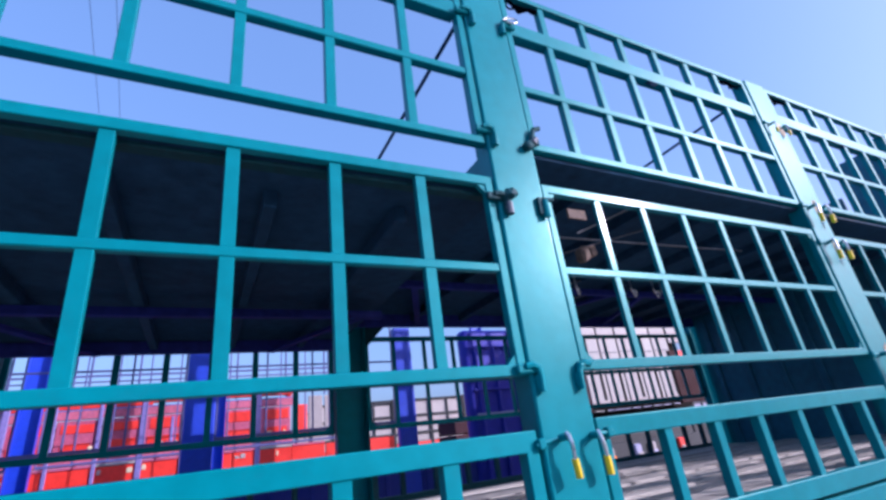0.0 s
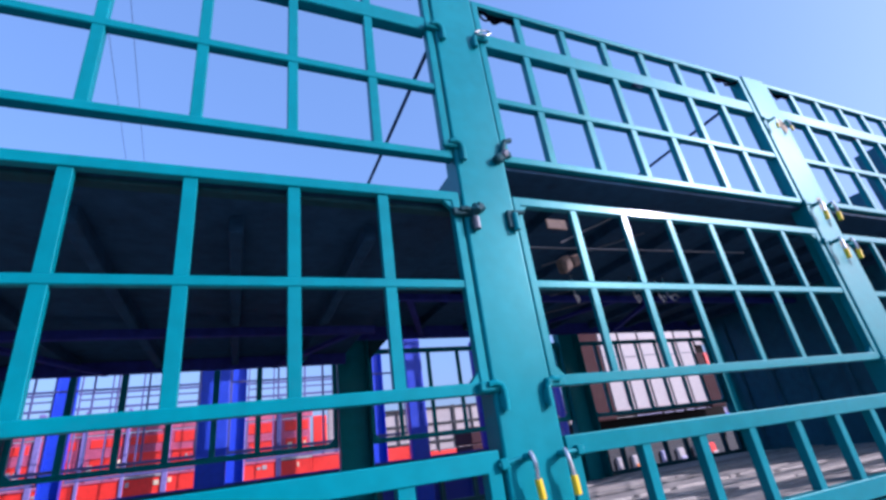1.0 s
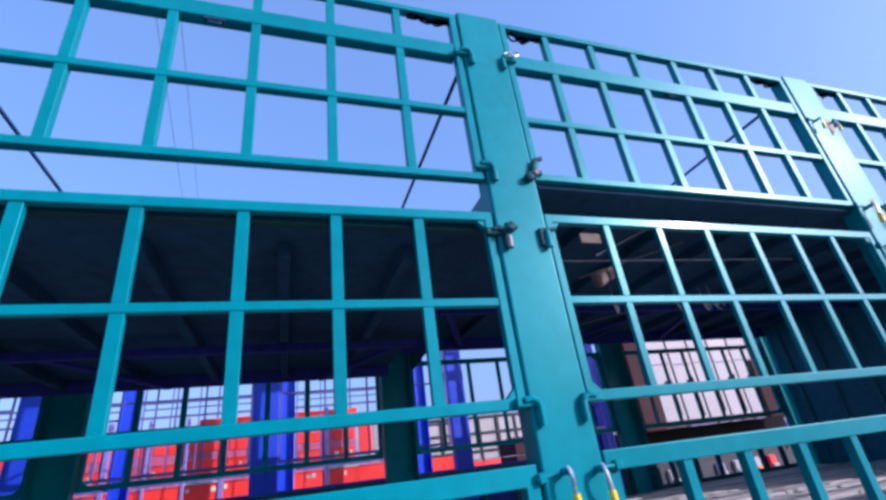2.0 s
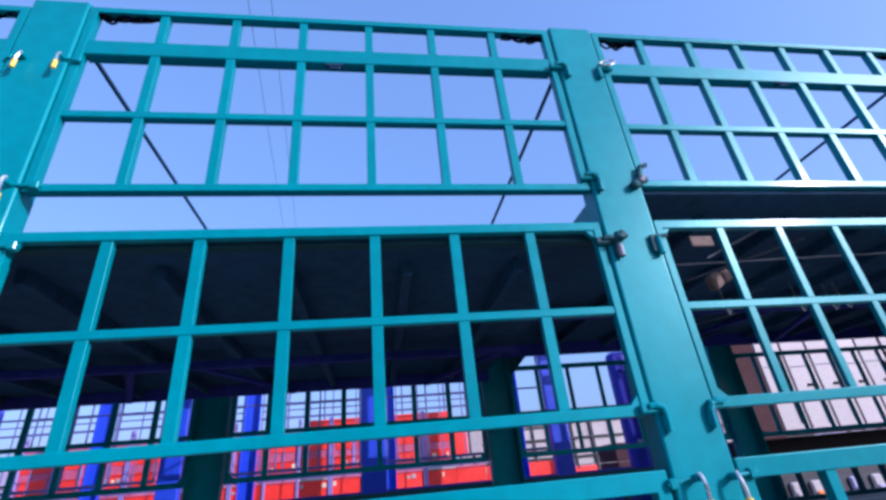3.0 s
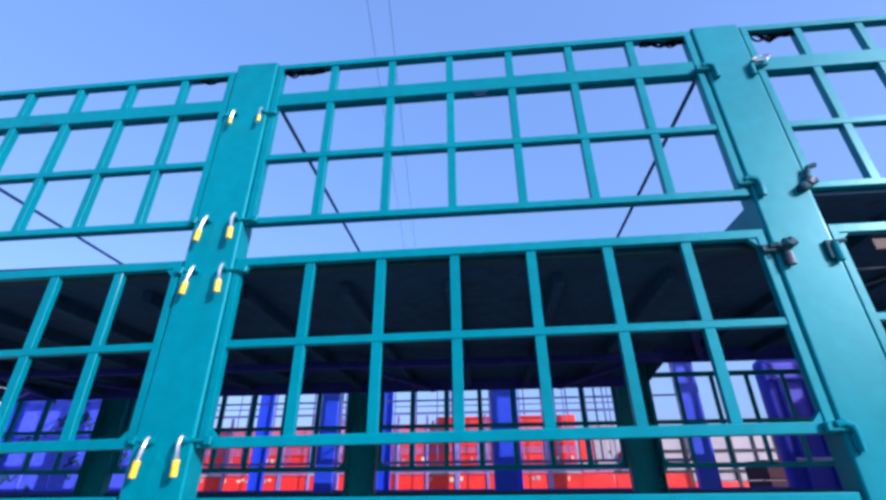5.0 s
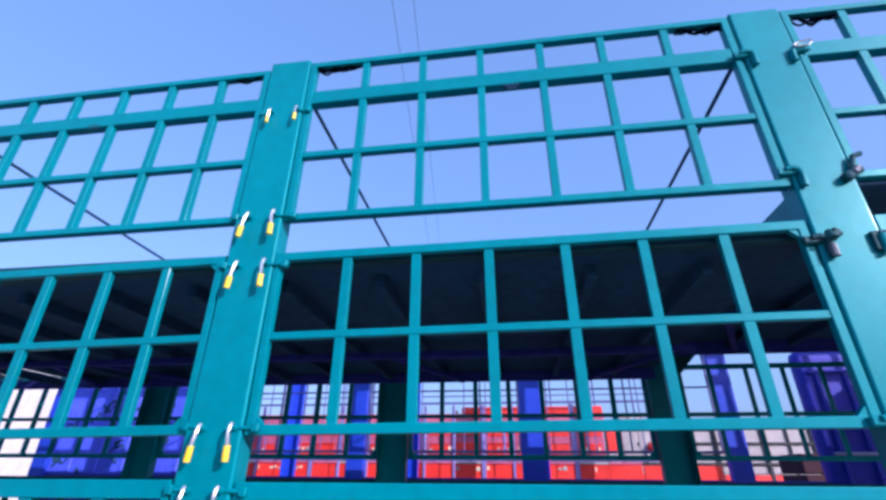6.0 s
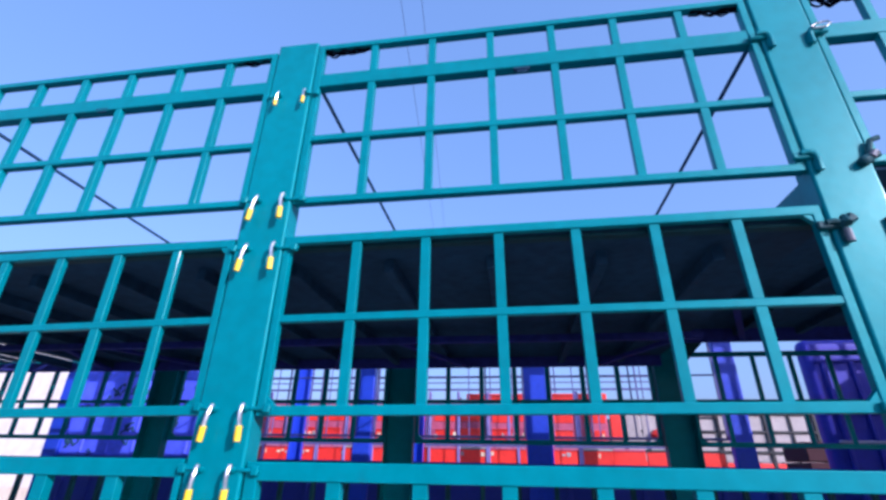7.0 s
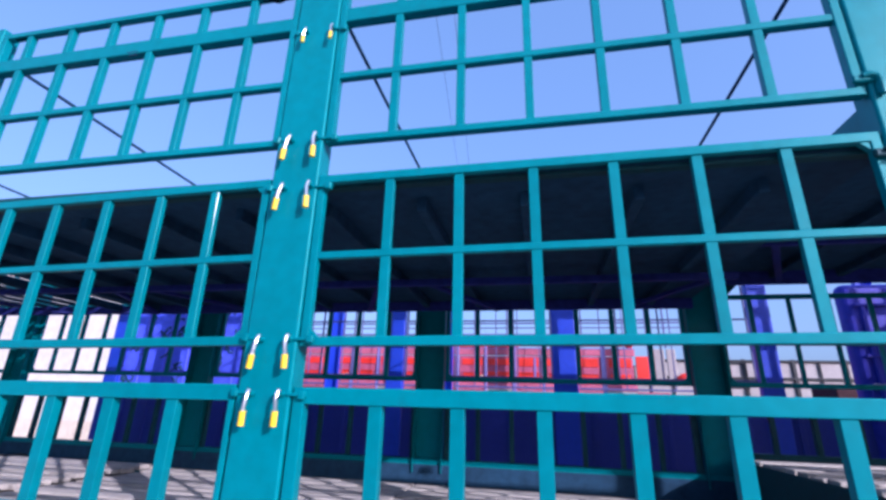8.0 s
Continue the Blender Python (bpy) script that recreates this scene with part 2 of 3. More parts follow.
def cage(name, x0, x1, y, z0, z1, mids, rail, bar_w, depth, mat, owner, top_rail=None, gusset=False, count=None, stile=0.036, thick=None, bars=None, bar_d=None):
    """A gate of square tube: the outer frame is the part, every cross rail and upright bar a part of it."""
    s = side_sign(y) if thick is None else thick
    cx, cz = (x0 + x1) / 2, (z0 + z1) / 2
    yc = y + s * depth / 2
    top_rail = top_rail or rail
    bm = bmesh.new()
    a, b = (x1 - x0) / 2, (z1 - z0) / 2
    outer = [(-a, -b), (a, -b), (a, b), (-a, b)]
    hole = [(-a + stile, -b + rail), (a - stile, -b + rail), (a - stile, b - top_rail), (-a + stile, b - top_rail)]
    ring = [[[bm.verts.new((x, d, z)) for x, z in loop] for loop in (outer, hole)] for d in (-depth / 2, depth / 2)]
    for k in range(4):
        m = (k + 1) % 4
        for (o, h), flip in zip(ring, (1, -1)):
            bm.faces.new([o[k], o[m], h[m], h[k]][::flip])
        bm.faces.new((ring[0][0][k], ring[1][0][k], ring[1][0][m], ring[0][0][m]))
        bm.faces.new((ring[0][1][m], ring[1][1][m], ring[1][1][k], ring[0][1][k]))
    bmesh.ops.recalc_face_normals(bm, faces=bm.faces)
    sharp = [e for e in bm.edges if len(e.link_faces) == 2 and e.calc_face_angle(0) > 0.5]
    bmesh.ops.bevel(bm, geom=sharp, offset=0.004, segments=2, affect="EDGES", profile=0.5)
    for sx in (-1, 1):
        if gusset:
            for sz, h in ((1, top_rail), (-1, rail)):
                at = Vector((sx * ((x1 - x0) / 2 - stile - 0.008), 0, sz * ((z1 - z0) / 2 - h - 0.008)))
                add_box(bm, at, (0.055, depth * 0.7, 0.03), 0.002, Matrix.Rotation(sx * sz * radians(45), 3, "Y"))
    frame_part = part(name, bm, mat, owner, (cx, yc, cz))
    for z, h in mids:
        bar("cross_rail", (cx, yc + s * 0.002, z), (x1 - x0 - 2 * stile + 0.006, depth - 0.004, h), mat, frame_part, 0.004)
        if h > 0.06:
            bar("rail_flange", (cx, yc + s * (depth / 2 + 0.006), z - h / 2 + 0.003), (x1 - x0 - 2 * stile, 0.016, 0.005), mat, frame_part, 0)
    n = count or round((x1 - x0) / CELL) - 1
    mid, pitch = bars or (cx, (x1 - x0) / (n + 1))
    zs = [z0 + rail] + [v for z, h in mids for v in (z - h / 2, z + h / 2)] + [z1 - top_rail]
    for i in range(n):
        x = mid + (i - (n - 1) / 2) * pitch + sway.uniform(-0.004, 0.004)
        for a, b in zip(zs[::2], zs[1::2]):
            bar("upright_bar", (x, y + s * (0.004 + (bar_d or depth - 0.008) / 2) if bar_d else yc + s * 0.003, (a + b) / 2), (bar_w, bar_d or depth - 0.008, b - a + 0.004), mat, frame_part, 0.0018)
    return frame_part


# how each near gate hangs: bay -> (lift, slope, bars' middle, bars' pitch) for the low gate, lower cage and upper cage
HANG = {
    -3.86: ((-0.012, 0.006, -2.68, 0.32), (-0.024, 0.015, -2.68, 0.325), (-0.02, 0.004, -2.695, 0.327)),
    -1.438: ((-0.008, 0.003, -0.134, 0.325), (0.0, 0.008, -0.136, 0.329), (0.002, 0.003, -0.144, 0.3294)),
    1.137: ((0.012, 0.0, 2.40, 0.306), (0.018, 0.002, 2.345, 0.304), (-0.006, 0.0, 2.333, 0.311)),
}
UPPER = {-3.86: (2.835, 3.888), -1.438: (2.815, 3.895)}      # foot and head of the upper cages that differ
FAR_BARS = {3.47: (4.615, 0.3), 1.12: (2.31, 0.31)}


def build_side(y):
    s = side_sign(y)
    near = y == Y0
    posts = POSTS if near else FAR_POSTS
    width = POST_W if near else 0.27
    for x in posts:
        p = part("side_post", post_mesh(width, 2.87, 0.10, TEAL), TEAL, trailer, (x, y - s * 0.008, 2.475))
        if s < 0:
            p.rotation_euler = (0, 0, math.pi)
    for a, b in zip(posts, posts[1:]):
        x0, x1 = a + width / 2 + 0.006, b - width / 2 - 0.006
        low = 1.24 if a > 1 else 1.07
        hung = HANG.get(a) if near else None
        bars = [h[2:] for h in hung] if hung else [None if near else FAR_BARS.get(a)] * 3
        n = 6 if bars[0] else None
        mid, top = (2.237, 2.642) if near else (2.2, 2.63)
        gates = (
            # far low gates: a darker teal puts their shade into the paint
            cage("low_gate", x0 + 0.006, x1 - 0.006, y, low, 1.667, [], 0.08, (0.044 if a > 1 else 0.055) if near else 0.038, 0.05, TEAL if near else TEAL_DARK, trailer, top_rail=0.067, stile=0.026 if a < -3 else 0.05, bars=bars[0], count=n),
            cage("lower_cage", x0, x1, y, 1.832, top, [(mid, 0.034)], 0.04, 0.034 if a > 1 else 0.042, 0.036, TEAL, trailer, top_rail=0.042, gusset=True, bars=bars[1], count=n, bar_d=0.022 if a > 1 else None),
            cage("upper_cage", x0, x1, y, *(UPPER.get(a, (2.848, 3.908)) if near else (2.848, 3.908)), [(3.217, 0.038), (3.622, 0.092)], 0.036, 0.039, 0.046, TEAL, trailer, top_rail=0.036, bars=bars[2], count=n))
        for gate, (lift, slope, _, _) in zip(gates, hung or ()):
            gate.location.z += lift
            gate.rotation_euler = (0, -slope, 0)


build_side(Y0)
build_side(Y1)

# lower floor, chassis beams and the raised upper floor
X0, X1 = -9.3, 5.75
FLOOR_STEP, FLOOR_RISE = 1.2, 0.34
warp = random.Random(5)
PLANKS = 16
for i in range(PLANKS):
    w = (Y1 - Y0 - 0.12) / PLANKS
    for k in range(6):
        x0 = X0 + (FLOOR_STEP - X0) / 4 * k if k < 4 else FLOOR_STEP + (X1 - FLOOR_STEP) / 2 * (k - 4)
        x1 = x0 + ((FLOOR_STEP - X0) / 4 if k < 4 else (X1 - FLOOR_STEP) / 2)
        lift = DECK - 0.02 + (FLOOR_RISE if k > 3 else 0.04 if k < 2 else 0) + warp.uniform(-0.006, 0.012)
        plank = bar("floor_plank", ((x0 + x1) / 2, Y0 + 0.06 + w * (i + 0.5), lift), (x1 - x0 - 0.012, w - 0.036, 0.04), PLANK, trailer, 0.006)
        plank.rotation_euler = (warp.uniform(-0.03, 0.03), warp.uniform(-0.002, 0.002), warp.uniform(-0.004, 0.004))
# unseen black sheet added under the planks to shade their gaps
bar("subfloor", ((X0 + FLOOR_STEP) / 2, (Y0 + Y1) / 2, DECK - 0.075), (FLOOR_STEP - X0 - 0.05, Y1 - Y0 - 0.14, 0.02), BLACK_SHADE, trailer, 0.002)
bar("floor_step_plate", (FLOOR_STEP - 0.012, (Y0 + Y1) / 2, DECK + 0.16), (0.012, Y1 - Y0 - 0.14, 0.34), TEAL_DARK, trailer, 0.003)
for y in (Y0 + 0.03, Y1 - 0.03):
    bar("step_beam", ((FLOOR_STEP + X1) / 2, y, 1.195), (X1 - FLOOR_STEP, 0.05, 0.08), TEAL, trailer, 0.006)
bar("raised_bearer", ((FLOOR_STEP + X1) / 2, (Y0 + Y1) / 2, DECK + 0.13), (X1 - FLOOR_STEP - 0.1, Y1 - Y0 - 0.5, 0.34), DARK, trailer, 0.01)
for y in (Y0 + 0.03, Y1 - 0.03):
    bar("side_beam", ((X0 + X1) / 2, y, 0.985), (X1 - X0, 0.055, 0.33), TEAL, trailer, 0.006)
for y in (2.2, 3.2):
    bar("chassis_beam", ((X0 + X1) / 2, y, 0.70), (X1 - X0, 0.16, 0.42), DARK, trailer, 0.01)
# added plate; its dark blue gives the far side beam its shade
bar("kick_plate", ((X0 + FLOOR_STEP) / 2 - 0.01, Y1 - 0.066, 1.02), (FLOOR_STEP - X0 - 0.03, 0.01, 0.17), UNDER, trailer, 0.002, "dark blue plate added over the far side beam as shade")
STEP = 1.06                    # where the upper floor steps up
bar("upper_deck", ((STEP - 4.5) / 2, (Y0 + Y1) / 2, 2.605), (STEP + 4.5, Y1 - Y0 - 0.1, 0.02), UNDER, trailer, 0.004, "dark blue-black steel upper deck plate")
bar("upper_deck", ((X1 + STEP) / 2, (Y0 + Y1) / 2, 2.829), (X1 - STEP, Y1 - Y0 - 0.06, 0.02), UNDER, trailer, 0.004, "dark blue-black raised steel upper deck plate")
x = X0 + 0.1
while x < -4.5:
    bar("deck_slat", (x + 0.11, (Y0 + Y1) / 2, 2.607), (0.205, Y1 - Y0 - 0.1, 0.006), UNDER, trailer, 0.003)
    x += 0.25
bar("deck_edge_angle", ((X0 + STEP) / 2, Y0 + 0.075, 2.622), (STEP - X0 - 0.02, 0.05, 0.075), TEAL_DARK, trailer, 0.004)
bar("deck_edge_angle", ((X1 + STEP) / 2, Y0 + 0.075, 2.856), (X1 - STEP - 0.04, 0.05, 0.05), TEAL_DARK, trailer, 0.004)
# side beams, rails and braces: lighter indigo carries light from the far side
bar("deck_side_beam", ((X0 + STEP) / 2, Y1 - 0.09, 2.545), (STEP - X0 - 0.02, 0.05, 0.09), INDIGO, trailer, 0.004)
bar("deck_side_beam", ((X1 + STEP) / 2 + 0.01, Y1 - 0.09, 2.765), (X1 - STEP - 0.05, 0.05, 0.12), INDIGO, trailer, 0.004)
bar("deck_step_plate", (STEP, (Y0 + Y1) / 2, 2.731), (0.012, Y1 - Y0 - 0.11, 0.226), TEAL, trailer, 0.003)
x = X0 + 0.2
while x < X1 - 0.1:
    z = 2.56 if x < STEP else 2.79
    if abs(x - STEP) > 0.1 and (x > -4.5 or round((x - X0) / 0.515) % 4 == 0):
        # cross beams stay darker: their shade is in the colour
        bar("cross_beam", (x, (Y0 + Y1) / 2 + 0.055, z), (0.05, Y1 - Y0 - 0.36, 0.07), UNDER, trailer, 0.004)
    x += 0.515
bar("deck_rail", ((X0 + STEP) / 2, 2.9, 2.50), (STEP - X0 - 0.05, 0.05, 0.05), INDIGO, trailer, 0.004)
bar("deck_rail", ((X1 + STEP) / 2, 2.9, 2.73), (X1 - STEP - 0.05, 0.05, 0.05), INDIGO, trailer, 0.004)
for p in FAR_POSTS[1:-1]:
    for sx in (-1, 1):
        drop = 2.505 if p + sx * 0.3 < STEP else 2.735
        bm = bmesh.new()
        add_box(bm, (0, 0, 0), (0.05, 1.15, 0.03), 0.003, Matrix.Rotation(-sx * radians(24), 3, "Z"))
        part("deck_brace", bm, INDIGO, trailer, (p + sx * 0.42, 3.44, drop))

bm = bmesh.new()
tri = [bm.verts.new(p) for p in ((0, 0, 0), (0, 0, 0.26), (0.27, 0, 0.26))]
back = bmesh.ops.extrude_face_region(bm, geom=[bm.faces.new(tri)])["geom"]
bmesh.ops.translate(bm, vec=(0, 0.02, 0), verts=[v for v in back if isinstance(v, bmesh.types.BMVert)])
part("gusset_plate", bm, TEAL_DARK, trailer, (1.26, Y1 - 0.06, 2.53))

# rusty hangers and thin conduits under the raised deck
bm = bmesh.new()
add_box(bm, (0, 0, 0), (0.12, 0.012, 0.055), 0.003)
part("deck_hanger", bm, RUSTY, trailer, (1.62, 1.55, 2.64), "rusty brown hanger plate")
bm = bmesh.new()
add_box(bm, (0, 0, 0), (0.09, 0.05, 0.075), 0.012, Euler((0.2, -0.5, 0.3)).to_matrix())
add_box(bm, (0.09, 0.03, 0.035), (0.07, 0.04, 0.06), 0.01, Euler((0.1, -0.4, 0.2)).to_matrix())
part("deck_hanger", bm, RUSTY, trailer, (1.67, 1.62, 2.455), "rusty brown hanger block")
for a, b in (((1.35, 1.75, 2.60), (3.3, 1.75, 2.66)), ((1.75, 1.7, 2.62), (2.15, 1.62, 2.79)), ((1.9, 2.1, 2.66), (2.5, 1.8, 2.78)), ((2.2, 3.1, 2.72), (2.9, 2.6, 2.78)), ((2.6, 3.4, 2.72), (3.3, 2.9, 2.78))):
    a, b = Vector(a), Vector(b)
    bm = bmesh.new()
    add_rod(bm, a - (a + b) / 2, b - (a + b) / 2, 0.006)
    part("conduit", bm, STEEL, trailer, (a + b) / 2)

# bright bent rods added under the raised deck, for the pale streaks there
for x, turn in ((2.53, 0.6), (3.13, 0.3), (3.4, 0.2), (3.5, -0.3)):
    bm = bmesh.new()
    add_tube(bm, [(0, 0, 0.06), (0, 0, -0.1), (0.05, 0, -0.16), (0.09, 0, -0.13), (0.07, 0, -0.1), (0.02, 0, -0.115)], 0.0075)
    hook = part("lashing_hook", bm, ZINC, trailer, (x, 2.6, 2.765), "bright bent steel rod added for a pale streak")
    hook.rotation_euler = (0, 0, turn)

# cross ties between the two sides
for x, z in ((-8.6, 3.8), (-6.15, 3.8), (-3.66, 3.65), (-1.38, 3.785), (1.12, 3.81), (3.62, 3.87)):
    bm = bmesh.new()
    add_rod(bm, (0, -1.27, 0), (0, 1.27, 0), 0.0125)
    part("tie_rod", bm, UNDER, trailer, (x, 2.715, z), "thin dark steel cross tie")

# solid front wall, with gaps between its upper plates
wall = part("front_wall", box_mesh((0.05, Y1 - Y0 - 0.22, 1.75), 0.005, WALL_TEAL), WALL_TEAL, trailer, (5.76, 2.715, 1.985), "ribbed dark teal steel front wall")
for i in range(7):
    bar("rib", (5.725, 1.615 + i * 0.367, 1.985), (0.03, 0.07, 1.7), WALL_TEAL, wall, 0.008)
for y, w, z, h in ((1.66, 0.34, 3.36, 1.0), (2.06, 0.30, 3.19, 0.66), (2.42, 0.32, 3.3, 0.88), (2.9, 0.5, 3.36, 1.0), (3.5, 0.6, 3.36, 1.0)):
    bar("upper_plate", (5.76, y, z), (0.03, w, h), WALL_TEAL, wall, 0.005)


# hinges, latches and ropes of the near and far sides
def latch_parts():
    """Meshes of one spring latch: bolt with its keeper, bent shank, and rubber grip."""
    if "latch" not in CACHE:
        bm = bmesh.new()
        add_rod(bm, (-0.075, 0.012, 0), (0.03, 0.012, 0), 0.008)
        add_box(bm, (-0.055, 0.014, 0), (0.03, 0.028, 0.034), 0.004)
        add_rod(bm, (0.03, 0.018, 0), (0.03, -0.022, 0), 0.012)
        CACHE["latch"] = finish(bm, "bolt", TEAL)
        bm = bmesh.new()
        add_tube(bm, [(0.03, -0.022, 0.014), (0.031, -0.03, 0.004), (0.031, -0.036, -0.02), (0.028, -0.036, -0.045), (0.026, -0.034, -0.065), (0.026, -0.033, -0.085)], 0.0075)
        CACHE["shank"] = finish(bm, "shank", ZINC)
        bm = bmesh.new()
        add_tube(bm, [(0.026, -0.0335, -0.068), (0.026, -0.033, -0.072), (0.0258, -0.033, -0.085), (0.0255, -0.032, -0.105), (0.025, -0.031, -0.125)], 0.0125, 8)
        CACHE["grip"] = finish(bm, "grip", YELLOW)
    return CACHE["latch"], CACHE["shank"], CACHE["grip"]


def rust_stain(x, z, w, h, seed):
    """A flaking rust patch on a near post, with a ragged rim."""
    r = random.Random(seed)
    bm = bmesh.new()
    rim = [(a, r.uniform(0.55, 1.0)) for a in [k * math.tau / 14 for k in range(14)]]
    low = [bm.verts.new((w / 2 * k * math.cos(a), 0, h / 2 * k * math.sin(a))) for a, k in rim]
    out = bmesh.ops.extrude_face_region(bm, geom=[bm.faces.new(low)])["geom"]
    bmesh.ops.translate(bm, vec=(0, 0.002, 0), verts=[v for v in out if isinstance(v, bmesh.types.BMVert)])
    bmesh.ops.recalc_face_normals(bm, faces=bm.faces)
    part("rust_stain", bm, RUST_WASH, trailer, (x, Y0 - 0.0095, z), "ragged tan rust stain")


def latch(x, y, z, side, tilt, size=1.0):
    """A latch whose handle hangs on the post; side: -1 its bolt reaches to the left, 1 to the right."""
    bolt, shank, grip = latch_parts()
    b = part("latch", bolt, TEAL_DARK, trailer, (x, y, z), "small steel spring latch with a yellow grip")
    b.scale = (-side * size, size, size)
    part("lever", shank, ZINC, b, (x, y, z), "bright zinc-plated lever")
    part("grip", grip, YELLOW, b, (x, y, z), "yellow rubber grip")
    b.rotation_euler = (0, tilt, 0)


def hinge(x, y, z, side, kind):
    """A strap hinge: side -1 holds the gate on the left of the post, 1 the one on the right."""
    if kind == 2:
        # a slim steel sleeve on a pin, with a dark lug behind it
        bm = bmesh.new()
        add_box(bm, (-side * 0.02, -0.004, -0.02), (0.03, 0.02, 0.085), 0.006, segs=2)
        add_rod(bm, (-side * 0.01, -0.01, 0.012), (side * 0.05, -0.006, 0.02), 0.010)
        ob = part("hinge", bm, TEAL_DARK, trailer, (x, y, z), "grimy dark pin hinge")
        bm = bmesh.new()
        add_rod(bm, (0, 0, -0.042), (0, 0, 0.036), 0.0145, 10)
        part("hinge_sleeve", bm, TEAL, ob, (x - side * 0.002, y - 0.014, z - 0.03), "worn teal sleeve")
        return
    if kind and side > 0:
        # a fat dark knuckle under a short bright sleeve, and a bolt end above
        bm = bmesh.new()
        add_box(bm, (-0.016, -0.012, -0.048), (0.062, 0.045, 0.042), 0.016, Matrix.Rotation(-0.5, 3, "Y"), segs=2)
        add_rod(bm, (0.0, -0.01, -0.03), (0.026, -0.014, 0.05), 0.012)
        add_rod(bm, (0.026, -0.016, 0.046), (0.058, -0.016, 0.058), 0.012)
        add_box(bm, (0.03, 0.004, -0.01), (0.06, 0.016, 0.03), 0.005)
        ob = part("hinge", bm, TEAL_DARK, trailer, (x, y, z), "grimy dark hinge with a fat knuckle")
        bm = bmesh.new()
        add_rod(bm, (-0.008, 0, -0.014), (0.012, 0, 0.012), 0.016, 10)
        part("hinge_sleeve", bm, STEEL, ob, (x + 0.004, y - 0.026, z - 0.03), "bare steel sleeve")
        return
    bm = bmesh.new()
    add_box(bm, (side * 0.03, 0.0, 0.0), (0.085, 0.022, 0.034), 0.006)
    add_tube(bm, [(side * 0.04, -0.010, 0.006), (side * 0.012, -0.014, 0.010), (-side * 0.008, -0.013, 0.002), (-side * 0.016, -0.012, -0.02), (-side * 0.017, -0.011, -0.05), (-side * 0.016, -0.010, -0.082)], 0.0125, 8)
    add_box(bm, (-side * 0.016, -0.002, -0.05), (0.03, 0.014, 0.05), 0.004)
    if kind:
        add_box(bm, (0.034, -0.014, 0.008), (0.07, 0.036, 0.034), 0.008, Matrix.Rotation(-0.5, 3, "Y"))
        add_box(bm, (0.046, -0.016, 0.026), (0.03, 0.03, 0.03), 0.009, Matrix.Rotation(0.4, 3, "Y"))
        add_rod(bm, (0.03, -0.006, 0.03), (0.02, -0.036, -0.012), 0.015)
    ob = part("hinge", bm, TEAL_DARK if kind else TEAL, trailer, (x, y, z), "grimy dark hinge with a knuckle" if kind else "teal-painted bent strap hinge")
    if not kind and side > 0 and z > 3:
        bm = bmesh.new()
        add_tube(bm, [(0.0, 0, 0.0), (0.02, -0.004, 0.014), (0.07, -0.006, 0.022), (0.085, -0.006, 0.01), (0.06, -0.006, -0.012), (0.015, -0.004, -0.014), (0.0, 0, 0.0)], 0.005)
        part("pull_ring", bm, ZINC, ob, (x - 0.012, y - 0.026, z + 0.004), "bright bent wire pull ring")
    if kind:
        bm = bmesh.new()
        add_rod(bm, (0, 0, -0.026), (0, 0, 0.026), 0.0155, 10)
        part("hinge_sleeve", bm, STEEL, ob, (x - side * 0.02, y - 0.014, z - 0.055), "bare steel sleeve")


rng, r_stain = random.Random(4), random.Random(6)
for k, x in enumerate(POSTS[1:-1]):
    for side in (-1, 1):
        latch(x + (0.122 if side > 0 else -0.074), Y0 - 0.02, 1.625, side, rng.uniform(-0.06, 0.06) + (0.08 if x < 0 else -0.1))
        if k % 2 == 0 and x != POSTS[1] or x == -1.438 or x == 3.585:
            for z, size in ((3.545, 0.72), (2.865, 1.0), (2.60, 1.0), (1.88, 1.0)):
                if x > 3 and side > 0:
                    rust_stain(x + r_stain.uniform(0.05, 0.09), z - r_stain.uniform(0.03, 0.06), 0.1, r_stain.uniform(0.12, 0.18), int(z * 100))
                latch(x + (0.128 if side > 0 else -0.068), Y0 - 0.02, z - 0.03, side, rng.uniform(-0.08, 0.08) + 0.06, size)
        else:
            for z, kind in ((3.60, 0), (2.885, side > 0), (2.55, 1 if side < 0 else 2), (1.862, 0)):
                hinge(x + side * 0.105, Y0 - 0.012, z, side, kind)


for a, b in zip(POSTS, POSTS[1:]):
    bm = bmesh.new()
    add_box(bm, (0, 0, 0), (0.085, 0.03, 0.012), 0.003)
    add_tube(bm, [(-0.03, 0, 0), (-0.02, -0.004, -0.016), (0.02, -0.004, -0.016), (0.03, 0, 0)], 0.006)
    part("rope_hook", bm, UNDER, trailer, ((a + b) / 2, Y0 + 0.018, 3.569))


